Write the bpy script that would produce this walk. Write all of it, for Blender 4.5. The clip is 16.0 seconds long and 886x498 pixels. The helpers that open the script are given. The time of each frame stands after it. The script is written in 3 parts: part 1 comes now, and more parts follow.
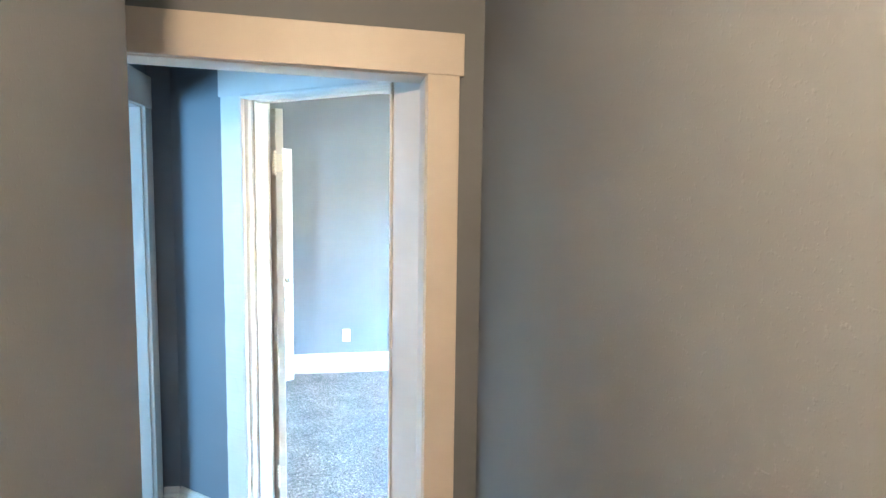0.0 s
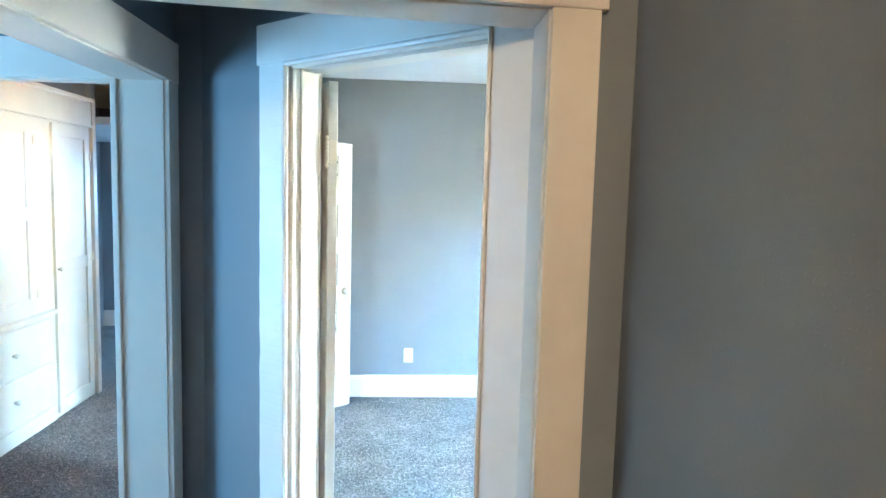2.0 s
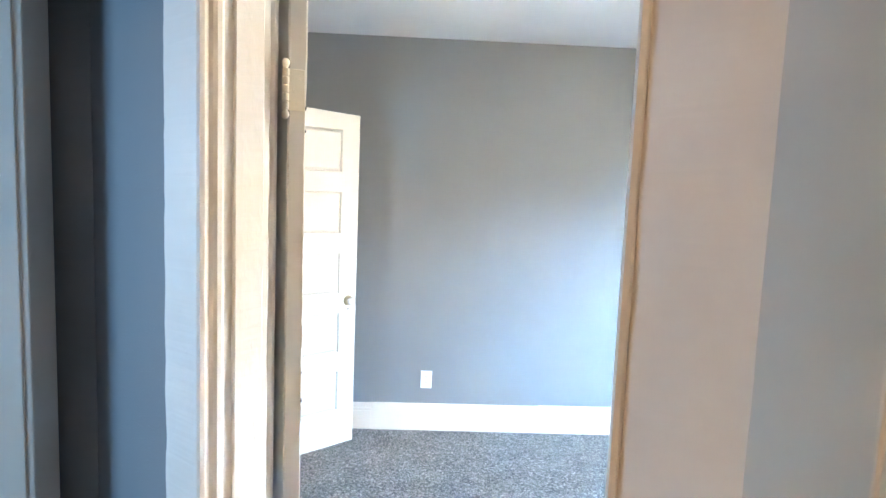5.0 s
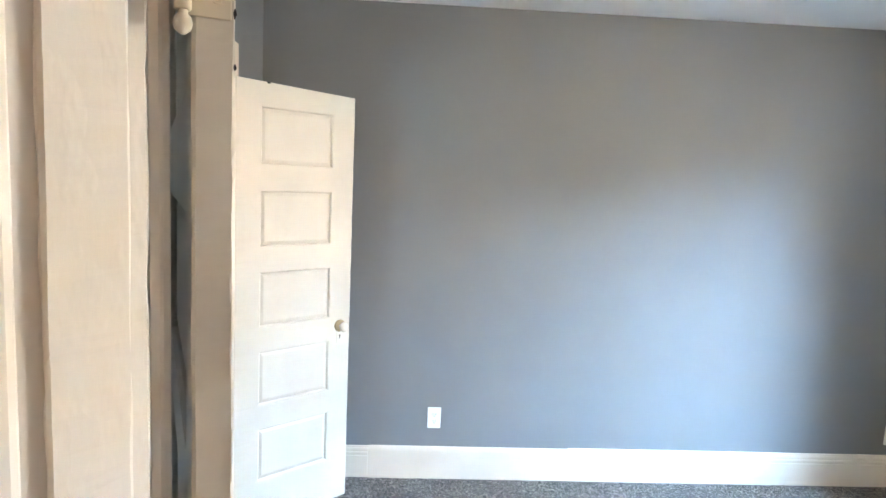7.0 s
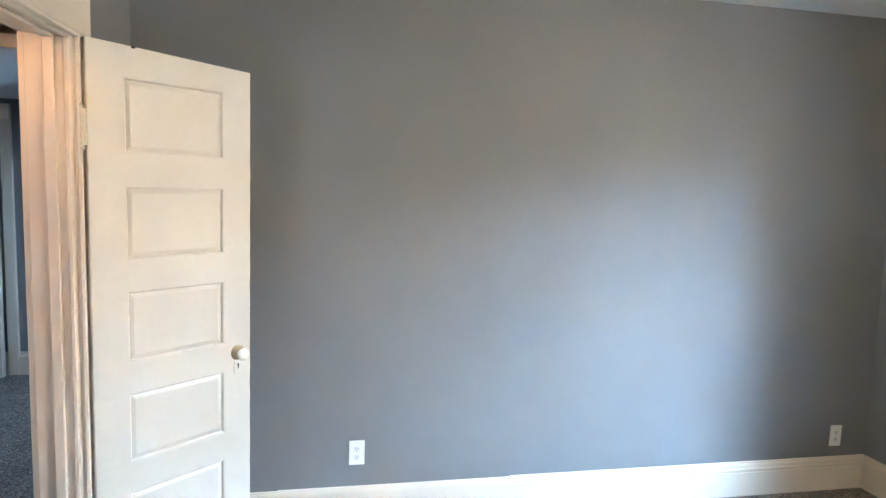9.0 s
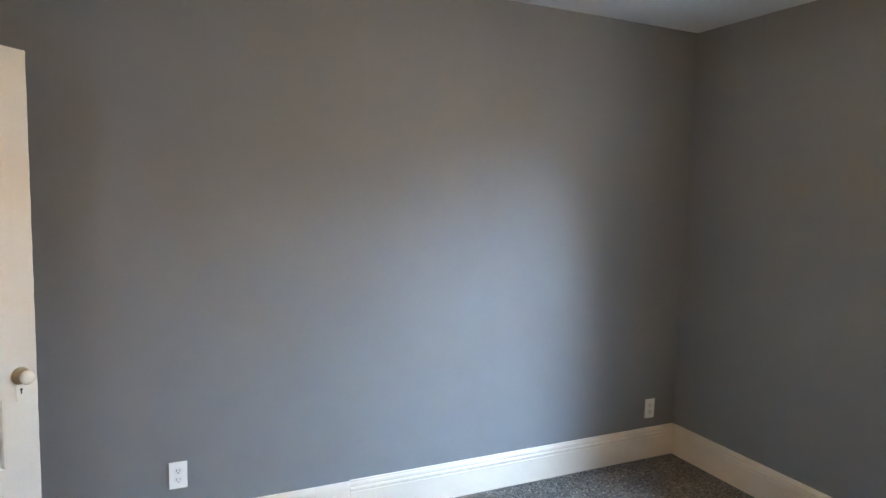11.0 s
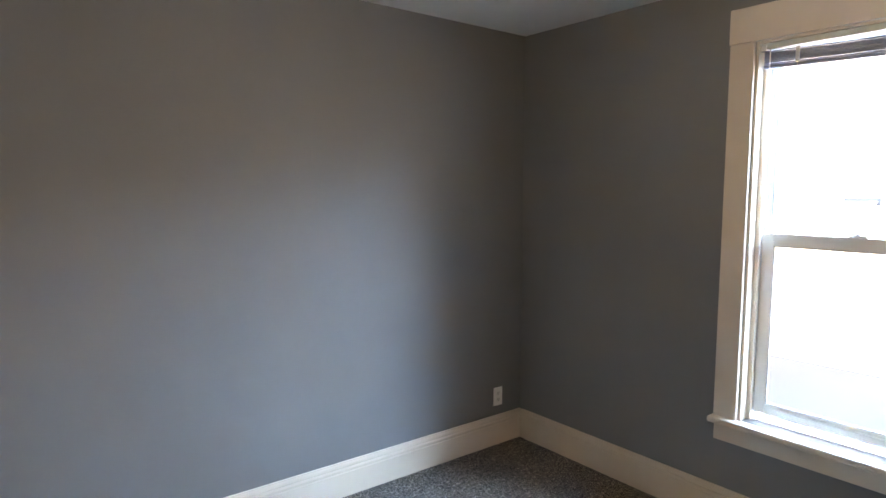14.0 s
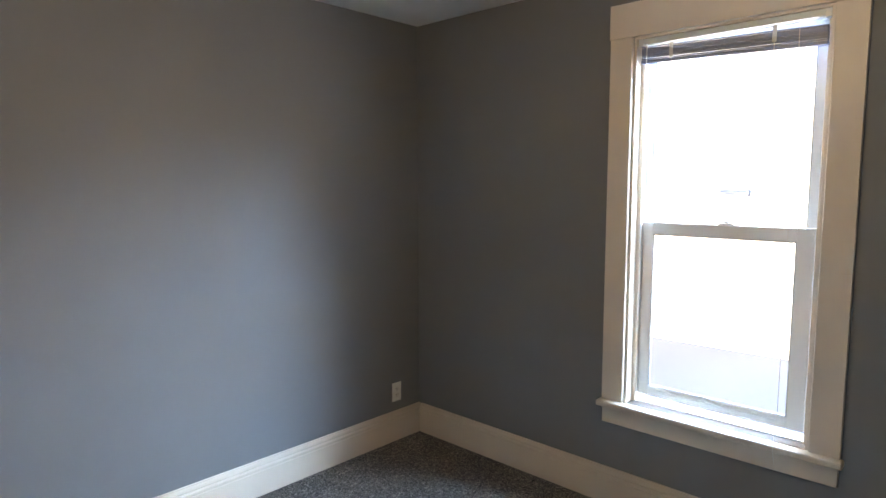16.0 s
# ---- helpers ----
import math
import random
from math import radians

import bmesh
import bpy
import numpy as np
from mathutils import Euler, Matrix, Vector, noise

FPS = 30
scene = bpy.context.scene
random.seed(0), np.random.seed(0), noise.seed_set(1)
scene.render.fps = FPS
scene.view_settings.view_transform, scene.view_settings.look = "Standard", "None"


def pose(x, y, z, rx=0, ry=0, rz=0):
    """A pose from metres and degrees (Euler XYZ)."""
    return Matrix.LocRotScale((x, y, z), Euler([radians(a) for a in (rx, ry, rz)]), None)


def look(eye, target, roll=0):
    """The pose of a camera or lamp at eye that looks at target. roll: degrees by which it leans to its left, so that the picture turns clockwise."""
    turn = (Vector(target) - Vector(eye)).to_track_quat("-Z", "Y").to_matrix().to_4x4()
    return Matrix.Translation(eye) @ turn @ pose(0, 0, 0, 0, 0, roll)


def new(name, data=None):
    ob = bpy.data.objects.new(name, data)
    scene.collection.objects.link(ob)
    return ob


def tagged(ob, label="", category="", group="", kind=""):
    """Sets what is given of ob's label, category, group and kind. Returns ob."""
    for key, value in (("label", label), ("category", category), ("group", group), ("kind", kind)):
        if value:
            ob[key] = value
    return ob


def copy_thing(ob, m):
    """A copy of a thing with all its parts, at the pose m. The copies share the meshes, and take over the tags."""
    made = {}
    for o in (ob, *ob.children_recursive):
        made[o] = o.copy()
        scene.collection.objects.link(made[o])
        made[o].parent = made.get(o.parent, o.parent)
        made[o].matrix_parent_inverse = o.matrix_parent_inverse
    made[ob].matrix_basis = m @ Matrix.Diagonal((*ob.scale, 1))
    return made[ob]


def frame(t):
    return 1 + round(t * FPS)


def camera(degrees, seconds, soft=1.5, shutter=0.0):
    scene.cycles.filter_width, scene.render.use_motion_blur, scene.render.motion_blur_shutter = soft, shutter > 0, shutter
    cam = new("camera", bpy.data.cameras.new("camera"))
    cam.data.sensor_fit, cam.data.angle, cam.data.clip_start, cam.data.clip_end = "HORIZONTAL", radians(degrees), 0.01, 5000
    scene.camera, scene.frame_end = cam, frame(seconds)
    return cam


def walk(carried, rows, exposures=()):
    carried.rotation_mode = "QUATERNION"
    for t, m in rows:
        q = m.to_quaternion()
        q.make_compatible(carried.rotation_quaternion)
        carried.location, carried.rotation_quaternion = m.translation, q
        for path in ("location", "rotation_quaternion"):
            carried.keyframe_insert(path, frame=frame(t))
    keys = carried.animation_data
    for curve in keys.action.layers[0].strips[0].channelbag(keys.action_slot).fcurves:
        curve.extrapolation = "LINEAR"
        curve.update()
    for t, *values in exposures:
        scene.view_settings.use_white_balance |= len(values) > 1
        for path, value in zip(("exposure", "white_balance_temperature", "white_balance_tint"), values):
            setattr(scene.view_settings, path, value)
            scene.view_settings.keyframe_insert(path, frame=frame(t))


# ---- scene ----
EV = 2.25
LOOKS = ((0, 2.42, 5400, 1), (1.5, 2.35, 5400, -1), (2.2, 1.98, 5300, -4), (3.2, 1.62, 5300, -6), (5.3, 1.66, 6300, 11), (5.9, 1.58, 6400, 11), (7, 1.22, 6550, 12), (9.7, 0.82, 6950, 15), (11.8, 0.02, 7350, 20), (13, -0.1, 7500, 21), (16, -0.22, 7500, 21))
EXPOSURES = [(t, EV + e, k, g) for t, e, k, g in LOOKS]
cam = camera(71.7, 16.0)
walk(cam, [
    (0, look((0.086, -0.629, 1.680), (0.419, 1.333, 1.487), 0.78)),
    (0.5, look((0.049, -0.459, 1.673), (0.306, 1.514, 1.471), 0.74)),
    (1, look((0.011, -0.287, 1.656), (0.238, 1.693, 1.484), 1.12)),
    (1.5, look((0.004, -0.146, 1.648), (0.196, 1.838, 1.482), 1.20)),
    (2, look((0.059, 0.070, 1.656), (0.200, 2.056, 1.475), 1.52)),
    (2.5, look((0.079, 0.215, 1.648), (0.185, 2.202, 1.453), 1.52)),
    (3, look((0.054, 0.367, 1.651), (0.185, 2.354, 1.462), 1.72)),
    (5.3, look((0.068, 1.130, 1.614), (0.144, 3.118, 1.406), 2.36)),
    (5.5, look((0.054, 1.205, 1.617), (0.140, 3.192, 1.410), 2.31)),
    (6, look((0.019, 1.399, 1.621), (0.124, 3.385, 1.411), 2.20)),
    (6.5, look((0.001, 1.541, 1.621), (0.103, 3.527, 1.411), 2.38)),
    (7, look((-0.007, 1.713, 1.619), (0.093, 3.699, 1.405), 2.46)),
    (7.5, look((-0.006, 1.857, 1.605), (0.109, 3.844, 1.400), 2.37)),
    (8, look((-0.013, 1.973, 1.602), (0.131, 3.958, 1.400), 2.24)),
    (8.5, look((-0.019, 2.092, 1.595), (0.176, 4.072, 1.396), 2.06)),
    (9, look((-0.018, 2.179, 1.590), (0.365, 4.132, 1.386), 1.89)),
    (9.5, look((0.019, 2.224, 1.586), (0.606, 4.125, 1.381), 1.78)),
    (9.7, look((0.040, 2.232, 1.580), (0.681, 4.116, 1.379), 1.69)),
    (12, look((0.122, 2.210, 1.574), (1.079, 3.956, 1.384), 1.13)),
    (12.5, look((0.138, 2.218, 1.588), (1.188, 3.910, 1.398), 0.66)),
    (13, look((0.143, 2.239, 1.603), (1.267, 3.881, 1.406), 0.40)),
    (13.5, look((0.159, 2.232, 1.596), (1.335, 3.838, 1.403), 0.19)),
    (14, look((0.177, 2.223, 1.591), (1.405, 3.790, 1.396), 0.16)),
    (14.5, look((0.197, 2.238, 1.576), (1.495, 3.747, 1.380), 0.18)),
    (15, look((0.229, 2.220, 1.582), (1.576, 3.684, 1.375), -0.01)),
    (15.5, look((0.251, 2.210, 1.572), (1.648, 3.627, 1.366), -0.03)),
    (16, look((0.273, 2.217, 1.576), (1.721, 3.581, 1.365), -0.09)),
], EXPOSURES)

# ---- world, sun, large lights ----
world = bpy.data.worlds.new("sky")
scene.world = world
world.use_nodes = True
wn = world.node_tree
sky = wn.nodes.new("ShaderNodeTexSky")
sky.sky_type, sky.sun_disc = "NISHITA", False
sky.sun_elevation, sky.sun_rotation = radians(28), radians(115)
wn.links.new(sky.outputs[0], wn.nodes["Background"].inputs[0])
wn.nodes["Background"].inputs[1].default_value = 0.15

sun = new("sun", bpy.data.lights.new("sun", "SUN"))
sun.data.energy, sun.data.angle, sun.data.color = 1.0, radians(30), (0.55, 0.78, 1.0)
sun.matrix_world = look((4.35, 1.2, 2.45), (1.38, 4.95, 0.68))


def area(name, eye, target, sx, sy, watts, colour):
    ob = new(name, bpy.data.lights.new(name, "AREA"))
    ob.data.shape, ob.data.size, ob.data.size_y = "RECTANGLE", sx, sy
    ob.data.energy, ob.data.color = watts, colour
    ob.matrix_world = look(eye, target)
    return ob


def bulb(name, place, watts, colour, size=0.08):
    ob = new(name, bpy.data.lights.new(name, "POINT"))
    ob.data.energy, ob.data.color, ob.data.shadow_soft_size = watts, colour, size
    ob.location = place
    return ob


WARM = (1.0, 0.65, 0.38)
area("hall_daylight", (-3.0, 1.28, 1.35), (-0.5, 2.3, 1.2), 0.5, 1.0, 3.0, (0.34, 0.64, 1.0))
area("passage_daylight", (-3.1, 1.76, 1.35), (-0.6, 1.9, 0.6), 0.36, 1.0, 2.4, (0.42, 0.68, 1.0))
area("dressing_room_daylight", (-1.0, 6.75, 1.4), (-2.0, 6.0, 0.0), 0.9, 1.2, 6.5, (0.38, 0.66, 1.0))
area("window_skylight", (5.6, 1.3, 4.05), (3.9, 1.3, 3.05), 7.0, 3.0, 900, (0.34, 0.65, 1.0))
bulb("hall_lamp", (-0.03, -0.95, 2.40), 5.6, WARM)
bulb("dressing_room_lamp", (-1.10, 3.50, 2.05), 1.8, (1.0, 0.50, 0.17))
# unseen fill added to warm the bedroom's upper walls, no fixture stands there
bulb("bedroom_warm_fill", (1.5, 3.0, 2.40), 3.8, (1.0, 0.76, 0.36))


# ---- materials ----
def material(name, colour, rough=0.5, metal=0.0):
    m = bpy.data.materials.new(name)
    m.use_nodes = True
    b = m.node_tree.nodes["Principled BSDF"]
    b.inputs["Base Color"].default_value = (*colour, 1)
    b.inputs["Roughness"].default_value, b.inputs["Metallic"].default_value = rough, metal
    return m


def noise_tex(m, scale, detail=3.0, rough=0.5, stretch=None):
    t = m.node_tree
    co = t.nodes.new("ShaderNodeTexCoord")
    n = t.nodes.new("ShaderNodeTexNoise")
    n.inputs["Scale"].default_value, n.inputs["Detail"].default_value = scale, detail
    n.inputs["Roughness"].default_value = rough
    if stretch:
        mp = t.nodes.new("ShaderNodeMapping")
        mp.inputs["Scale"].default_value = stretch
        t.links.new(co.outputs["Object"], mp.inputs["Vector"])
        t.links.new(mp.outputs[0], n.inputs["Vector"])
    else:
        t.links.new(co.outputs["Object"], n.inputs["Vector"])
    return n


def ramp(m, source, stops):
    r = m.node_tree.nodes.new("ShaderNodeValToRGB")
    while len(r.color_ramp.elements) < len(stops):
        r.color_ramp.elements.new(0.5)
    for e, (p, c) in zip(r.color_ramp.elements, stops):
        e.position, e.color = p, (*c, 1)
    m.node_tree.links.new(source, r.inputs[0])
    return r


def tint(c, k):
    return tuple(min(1.0, v * k) for v in c)


def bump(m, source, strength, distance):
    t = m.node_tree
    b = t.nodes.new("ShaderNodeBump")
    b.inputs["Strength"].default_value, b.inputs["Distance"].default_value = strength, distance
    t.links.new(source, b.inputs["Height"])
    t.links.new(b.outputs[0], t.nodes["Principled BSDF"].inputs["Normal"])
    return b


def wall_paint(name, colour, rough=0.55):
    m = material(name, colour, rough)
    big = noise_tex(m, 1.3, 4)
    r = ramp(m, big.outputs[0], [(0.3, tint(colour, 0.95)), (0.7, tint(colour, 1.05))])
    m.node_tree.links.new(r.outputs[0], m.node_tree.nodes["Principled BSDF"].inputs["Base Color"])
    t = m.node_tree
    specks = ramp(m, noise_tex(m, 105, 2, 0.5).outputs[0], [(0.60, (0, 0, 0)), (0.72, (1, 1, 1))])
    mix = t.nodes.new("ShaderNodeMath")
    mix.operation = "MULTIPLY_ADD"
    mix.inputs[1].default_value = 0.55
    t.links.new(noise_tex(m, 260, 3, 0.6).outputs[0], mix.inputs[0])
    t.links.new(specks.outputs[0], mix.inputs[2])
    bump(m, mix.outputs[0], 0.30, 0.0018)
    return m


def trim_paint(name, colour, rough=0.40):
    m = material(name, colour, rough)
    big = noise_tex(m, 3.0, 5)
    r = ramp(m, big.outputs[0], [(0.3, tint(colour, 0.93)), (0.7, tint(colour, 1.04))])
    m.node_tree.links.new(r.outputs[0], m.node_tree.nodes["Principled BSDF"].inputs["Base Color"])
    bump(m, noise_tex(m, 55, 6, 0.62, (1, 1, 0.35)).outputs[0], 0.14, 0.0010)
    return m


PAINT = wall_paint("grey_wall_paint", (0.195, 0.204, 0.216), 0.68)
CEILING = wall_paint("white_ceiling_paint", (0.72, 0.72, 0.72), 0.8)
TRIM = trim_paint("cream_trim_paint", (0.70, 0.615, 0.52))
DOORP = trim_paint("white_door_paint", (0.64, 0.595, 0.52))
CAB = trim_paint("white_cabinet_paint", (0.76, 0.72, 0.62))
PLATE = material("white_plastic", (0.82, 0.82, 0.80), 0.3)
DARK = material("dark_slot", (0.02, 0.02, 0.02), 0.6)
VINYL = material("white_vinyl", (0.84, 0.85, 0.86), 0.3)
GLASS = material("window_glass", (1, 1, 1), 0.0)
GLASS.node_tree.nodes["Principled BSDF"].inputs["Transmission Weight"].default_value = 1.0
GLASS.node_tree.nodes["Principled BSDF"].inputs["IOR"].default_value = 1.05


def old_paint(name, colour):
    """Many coats of brushed paint: sags, lumps and filled chips in low relief, a few yellowed patches."""
    m = material(name, colour, 0.38)
    t = m.node_tree
    big = noise_tex(m, 2.2, 5, 0.6)
    r = ramp(m, big.outputs[0], [(0.32, (colour[0] * 0.96, colour[1] * 0.93, colour[2] * 0.87)), (0.55, colour), (0.75, tint(colour, 1.05))])
    t.links.new(r.outputs[0], t.nodes["Principled BSDF"].inputs["Base Color"])
    lumps = noise_tex(m, 26, 3, 0.5, (1, 1, 0.45))
    sag = ramp(m, lumps.outputs[0], [(0.50, (0, 0, 0)), (0.60, (0.55, 0.55, 0.55)), (0.66, (1, 1, 1))])
    fine = noise_tex(m, 120, 5, 0.65, (1, 1, 0.2))
    mix = t.nodes.new("ShaderNodeMath")
    mix.operation = "MULTIPLY_ADD"
    mix.inputs[1].default_value = 0.30
    t.links.new(fine.outputs[0], mix.inputs[0])
    t.links.new(sag.outputs[0], mix.inputs[2])
    bump(m, mix.outputs[0], 0.30, 0.0016)
    return m


OLDTRIM = old_paint("many_coat_cream_paint", (0.78, 0.735, 0.675))
HINGE = trim_paint("painted_hinge", (0.70, 0.63, 0.50), 0.35)
CHINA = material("white_china", (0.74, 0.70, 0.62), 0.14)
AGED = material("tarnished_brass", (0.42, 0.33, 0.20), 0.45, 0.6)
PLATE2 = material("white_plastic_face", (0.76, 0.76, 0.74), 0.35)
GASKET = material("grey_glazing_bead", (0.55, 0.57, 0.60), 0.5)
BLIND = material("grey_blind_slat", (0.25, 0.30, 0.44), 0.4)
BLINDRAIL = material("blind_headrail", (0.62, 0.68, 0.70), 0.4)
CLEAR = material("cloudy_plastic", (0.72, 0.74, 0.75), 0.25)
CORD = material("white_cord", (0.8, 0.78, 0.74), 0.8)
VENT = material("blue_grey_metal", (0.42, 0.48, 0.55), 0.5)
PALEROOF = wall_paint("pale_roof", (0.125, 0.15, 0.20), 0.9)
OUTSIDE = bpy.data.materials.new("warm_daylight_glow")
OUTSIDE.use_nodes = True
ob_nodes = OUTSIDE.node_tree
ob_nodes.nodes.remove(ob_nodes.nodes["Principled BSDF"])
# self-lit and tinted warm, so that it also lights the room through the window
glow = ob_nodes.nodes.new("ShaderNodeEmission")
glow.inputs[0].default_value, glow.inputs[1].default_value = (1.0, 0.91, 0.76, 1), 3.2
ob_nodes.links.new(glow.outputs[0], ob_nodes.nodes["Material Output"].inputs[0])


def carpet_material():
    """Cut pile in three yarns: pale flecks and dark gaps about a centimetre across, crushed patches far wider."""
    c = (0.150, 0.131, 0.118)
    m = material("grey_brown_carpet", c, 0.95)
    t = m.node_tree
    n = noise_tex(m, 88, 3, 0.75)
    n.inputs["Distortion"].default_value = 1.4
    b = noise_tex(m, 5, 3)
    mix = t.nodes.new("ShaderNodeMath")
    mix.operation = "MULTIPLY_ADD"
    mix.inputs[1].default_value = 0.10
    t.links.new(b.outputs[0], mix.inputs[0])
    t.links.new(n.outputs[0], mix.inputs[2])
    r = ramp(m, mix.outputs[0], [(0.44, tint(c, 0.12)), (0.53, tint(c, 0.62)), (0.60, tint(c, 1.25)), (0.68, tint(c, 3.1))])
    t.links.new(r.outputs[0], t.nodes["Principled BSDF"].inputs["Base Color"])
    bump(m, n.outputs[0], 1.0, 0.010)
    t.nodes["Principled BSDF"].inputs["Sheen Weight"].default_value = 0.05
    return m


CARPET = carpet_material()


# ---- building helpers ----
def add_box(bm, lo, hi, bevel=0.0, m=None):
    d = [hi[i] - lo[i] for i in range(3)]
    c = [(hi[i] + lo[i]) / 2 for i in range(3)]
    g = bmesh.ops.create_cube(bm, size=1.0, matrix=Matrix.Translation(c) @ Matrix.Diagonal((*d, 1)))
    vs = g["verts"]
    if bevel:
        es = list({e for v in vs for e in v.link_edges})
        out = bmesh.ops.bevel(bm, geom=es, offset=bevel, segments=2, affect="EDGES", profile=0.5)
        vs = list({v for f in out["faces"] for v in f.verts} | {v for v in vs if v.is_valid})
    if m is not None:
        bmesh.ops.transform(bm, matrix=m, verts=vs)
    return vs


def add_profile(bm, points, length, m):
    """Extrudes the outline (a, b), in the local x, y, along local z by length, placed by m."""
    low = [bm.verts.new(m @ Vector((a, b, 0))) for a, b in points]
    top = [bm.verts.new(m @ Vector((a, b, length))) for a, b in points]
    n = len(points)
    for i in range(n):
        bm.faces.new((low[i], low[(i + 1) % n], top[(i + 1) % n], top[i]))
    bm.faces.new(list(reversed(low)))
    bm.faces.new(top)


def add_ring(bm, xa, xb, za, zb, w, y0, y1):
    """A flat rectangular ring in the x, z plane, w wide, from depth y0 to y1, its inner edge at y0 chamfered."""
    loops = []
    for inset, yy in ((0.0, y0), (w * 0.55, y0), (w, (y0 * 0.6 + y1 * 0.4)), (w, y1), (0.0, y1)):
        loops.append([bm.verts.new(p) for p in ((xa + inset, yy, za + inset), (xb - inset, yy, za + inset), (xb - inset, yy, zb - inset), (xa + inset, yy, zb - inset))])
    for a, b in zip(loops, loops[1:] + loops[:1]):
        for i in range(4):
            bm.faces.new((a[i], a[(i + 1) % 4], b[(i + 1) % 4], b[i]))


def add_turned(bm, outline, m, steps=16):
    """A turned body: outline of (radius, height) about local z, placed by m."""
    rings = []
    for r, z in outline:
        rings.append([bm.verts.new(m @ Vector((r * math.cos(2 * math.pi * k / steps), r * math.sin(2 * math.pi * k / steps), z))) for k in range(steps)])
    for a, b in zip(rings, rings[1:]):
        for k in range(steps):
            bm.faces.new((a[k], a[(k + 1) % steps], b[(k + 1) % steps], b[k]))
    bm.faces.new(list(reversed(rings[0])))
    bm.faces.new(rings[-1])


def part(name, bm, mat, parent=None, label="", smooth=False):
    bmesh.ops.recalc_face_normals(bm, faces=bm.faces[:])
    me = bpy.data.meshes.new(name)
    bm.to_mesh(me)
    bm.free()
    me.materials.append(mat)
    if smooth:
        for p in me.polygons:
            p.use_smooth = True
    ob = new(name, me)
    if parent is not None:
        ob.parent = parent
    if label:
        tagged(ob, label)
    return ob


def slab(name, lo, hi, mat, parent=None, label="", bevel=0.0):
    bm = bmesh.new()
    add_box(bm, lo, hi, bevel)
    return part(name, bm, mat, parent, label)


def empty(name, label, category, m=None, kind="", group=""):
    ob = new(name)
    ob.empty_display_size = 0.1
    if m is not None:
        ob.matrix_world = m
    return tagged(ob, label, category, group, kind)


CEIL = 2.52


def wall(name, p0, p1, thick, openings=(), label="", z1=CEIL):
    """A wall whose seen face runs from p0 to p1; it has its thickness to the left of that way. Openings: (s0, s1, z0, z1)."""
    a, b = Vector((*p0, 0)), Vector((*p1, 0))
    length, along = (b - a).length, (b - a).normalized()
    m = Matrix.Translation(a) @ Matrix(((along.x, -along.y, 0, 0), (along.y, along.x, 0, 0), (0, 0, 1, 0), (0, 0, 0, 1)))
    cuts = sorted({0.0, length, *[s for o in openings for s in o[:2]]})
    bm = bmesh.new()
    for s0, s1 in zip(cuts, cuts[1:]):
        hole = [o for o in openings if o[0] <= s0 + 1e-6 and o[1] >= s1 - 1e-6]
        spans = [(0.0, z1)]
        if hole:
            spans = [(0.0, hole[0][2]), (hole[0][3], z1)]
        for lo, hi in spans:
            if hi - lo > 1e-4:
                add_box(bm, (s0, 0, lo), (s1, thick, hi))
    ob = part(name, bm, PAINT)
    ob.matrix_world = m
    return tagged(ob, label or "grey painted plaster wall with fine roller texture", "wall", kind="structure"), m


# ---- the large structure ----
XW, XE, YN, YS = -0.80, 2.95, 4.95, 1.52
tagged(slab("floor", (-3.6, -2.8, -0.15), (3.3, 8.2, 0.0), CARPET), "grey brown cut pile carpet over the whole floor", "carpet", kind="structure")
tagged(slab("ceiling", (-3.6, -2.8, CEIL), (3.3, 8.2, CEIL + 0.15), CEILING), "flat white painted plaster ceiling", "ceiling", kind="structure")

wall("wall_north", (3.10, YN), (XW, YN), -0.15)
WIN_Y0, WIN_Y1, WIN_Z0, WIN_Z1 = 2.762, 3.540, 0.53, 2.232
wall("wall_east", (XE, YN), (XE, 1.39), 0.15, [(YN - WIN_Y1, YN - WIN_Y0, WIN_Z0, WIN_Z1)])
wall("wall_south", (0.69, YS), (XE, YS), -0.13)
D2Y0, D2Y1, D2Z = 3.670, 4.318, 2.015
WOY0, WOY1 = 1.410, 2.372
T = 0.018
wall("wall_west", (XW, 1.39), (XW, 2.90), 0.15, [(0.0, WOY1 - 1.39 + T, 0, 2.03 + T)])
wall("wall_west_north", (XW, 2.90), (XW, YN), 0.125, [(D2Y0 - 2.90 - T, D2Y1 - 2.90 + T, 0, D2Z + T)])
DA, DB = (-0.825, 2.603), (0.395, 1.534)
DS0, DS1, DZ = 0.690, 1.475, 2.055
_, M_DIAG = wall("wall_diagonal", DA, DB, 0.145, [(DS0 - T, DS1 + T, 0, DZ + T)])
wall("wall_vestibule_north", (-0.80, 2.492), (-0.700, 2.492), 0.12)
AX0, AX1, AZ = -0.932, 0.363, 2.045
wall("wall_hall_north", (-0.95, 1.39), (0.69, 1.39), 0.13, [(0.0, AX1 + 0.95 + T, 0, AZ + 0.06)])
wall("wall_hall_east", (0.557, 1.39), (0.557, -2.5), 0.133)
wall("wall_hall_west", (-0.258, -2.5), (-0.258, 0.478), 0.14)
wall("wall_hall_south", (0.69, -2.5), (-0.40, -2.5), 0.15)
wall("wall_alcove_south", (-0.398, 0.478), (-1.05, 0.478), 0.12)
wall("wall_alcove_west", (-0.95, 0.478), (-0.95, 1.39), 0.12)
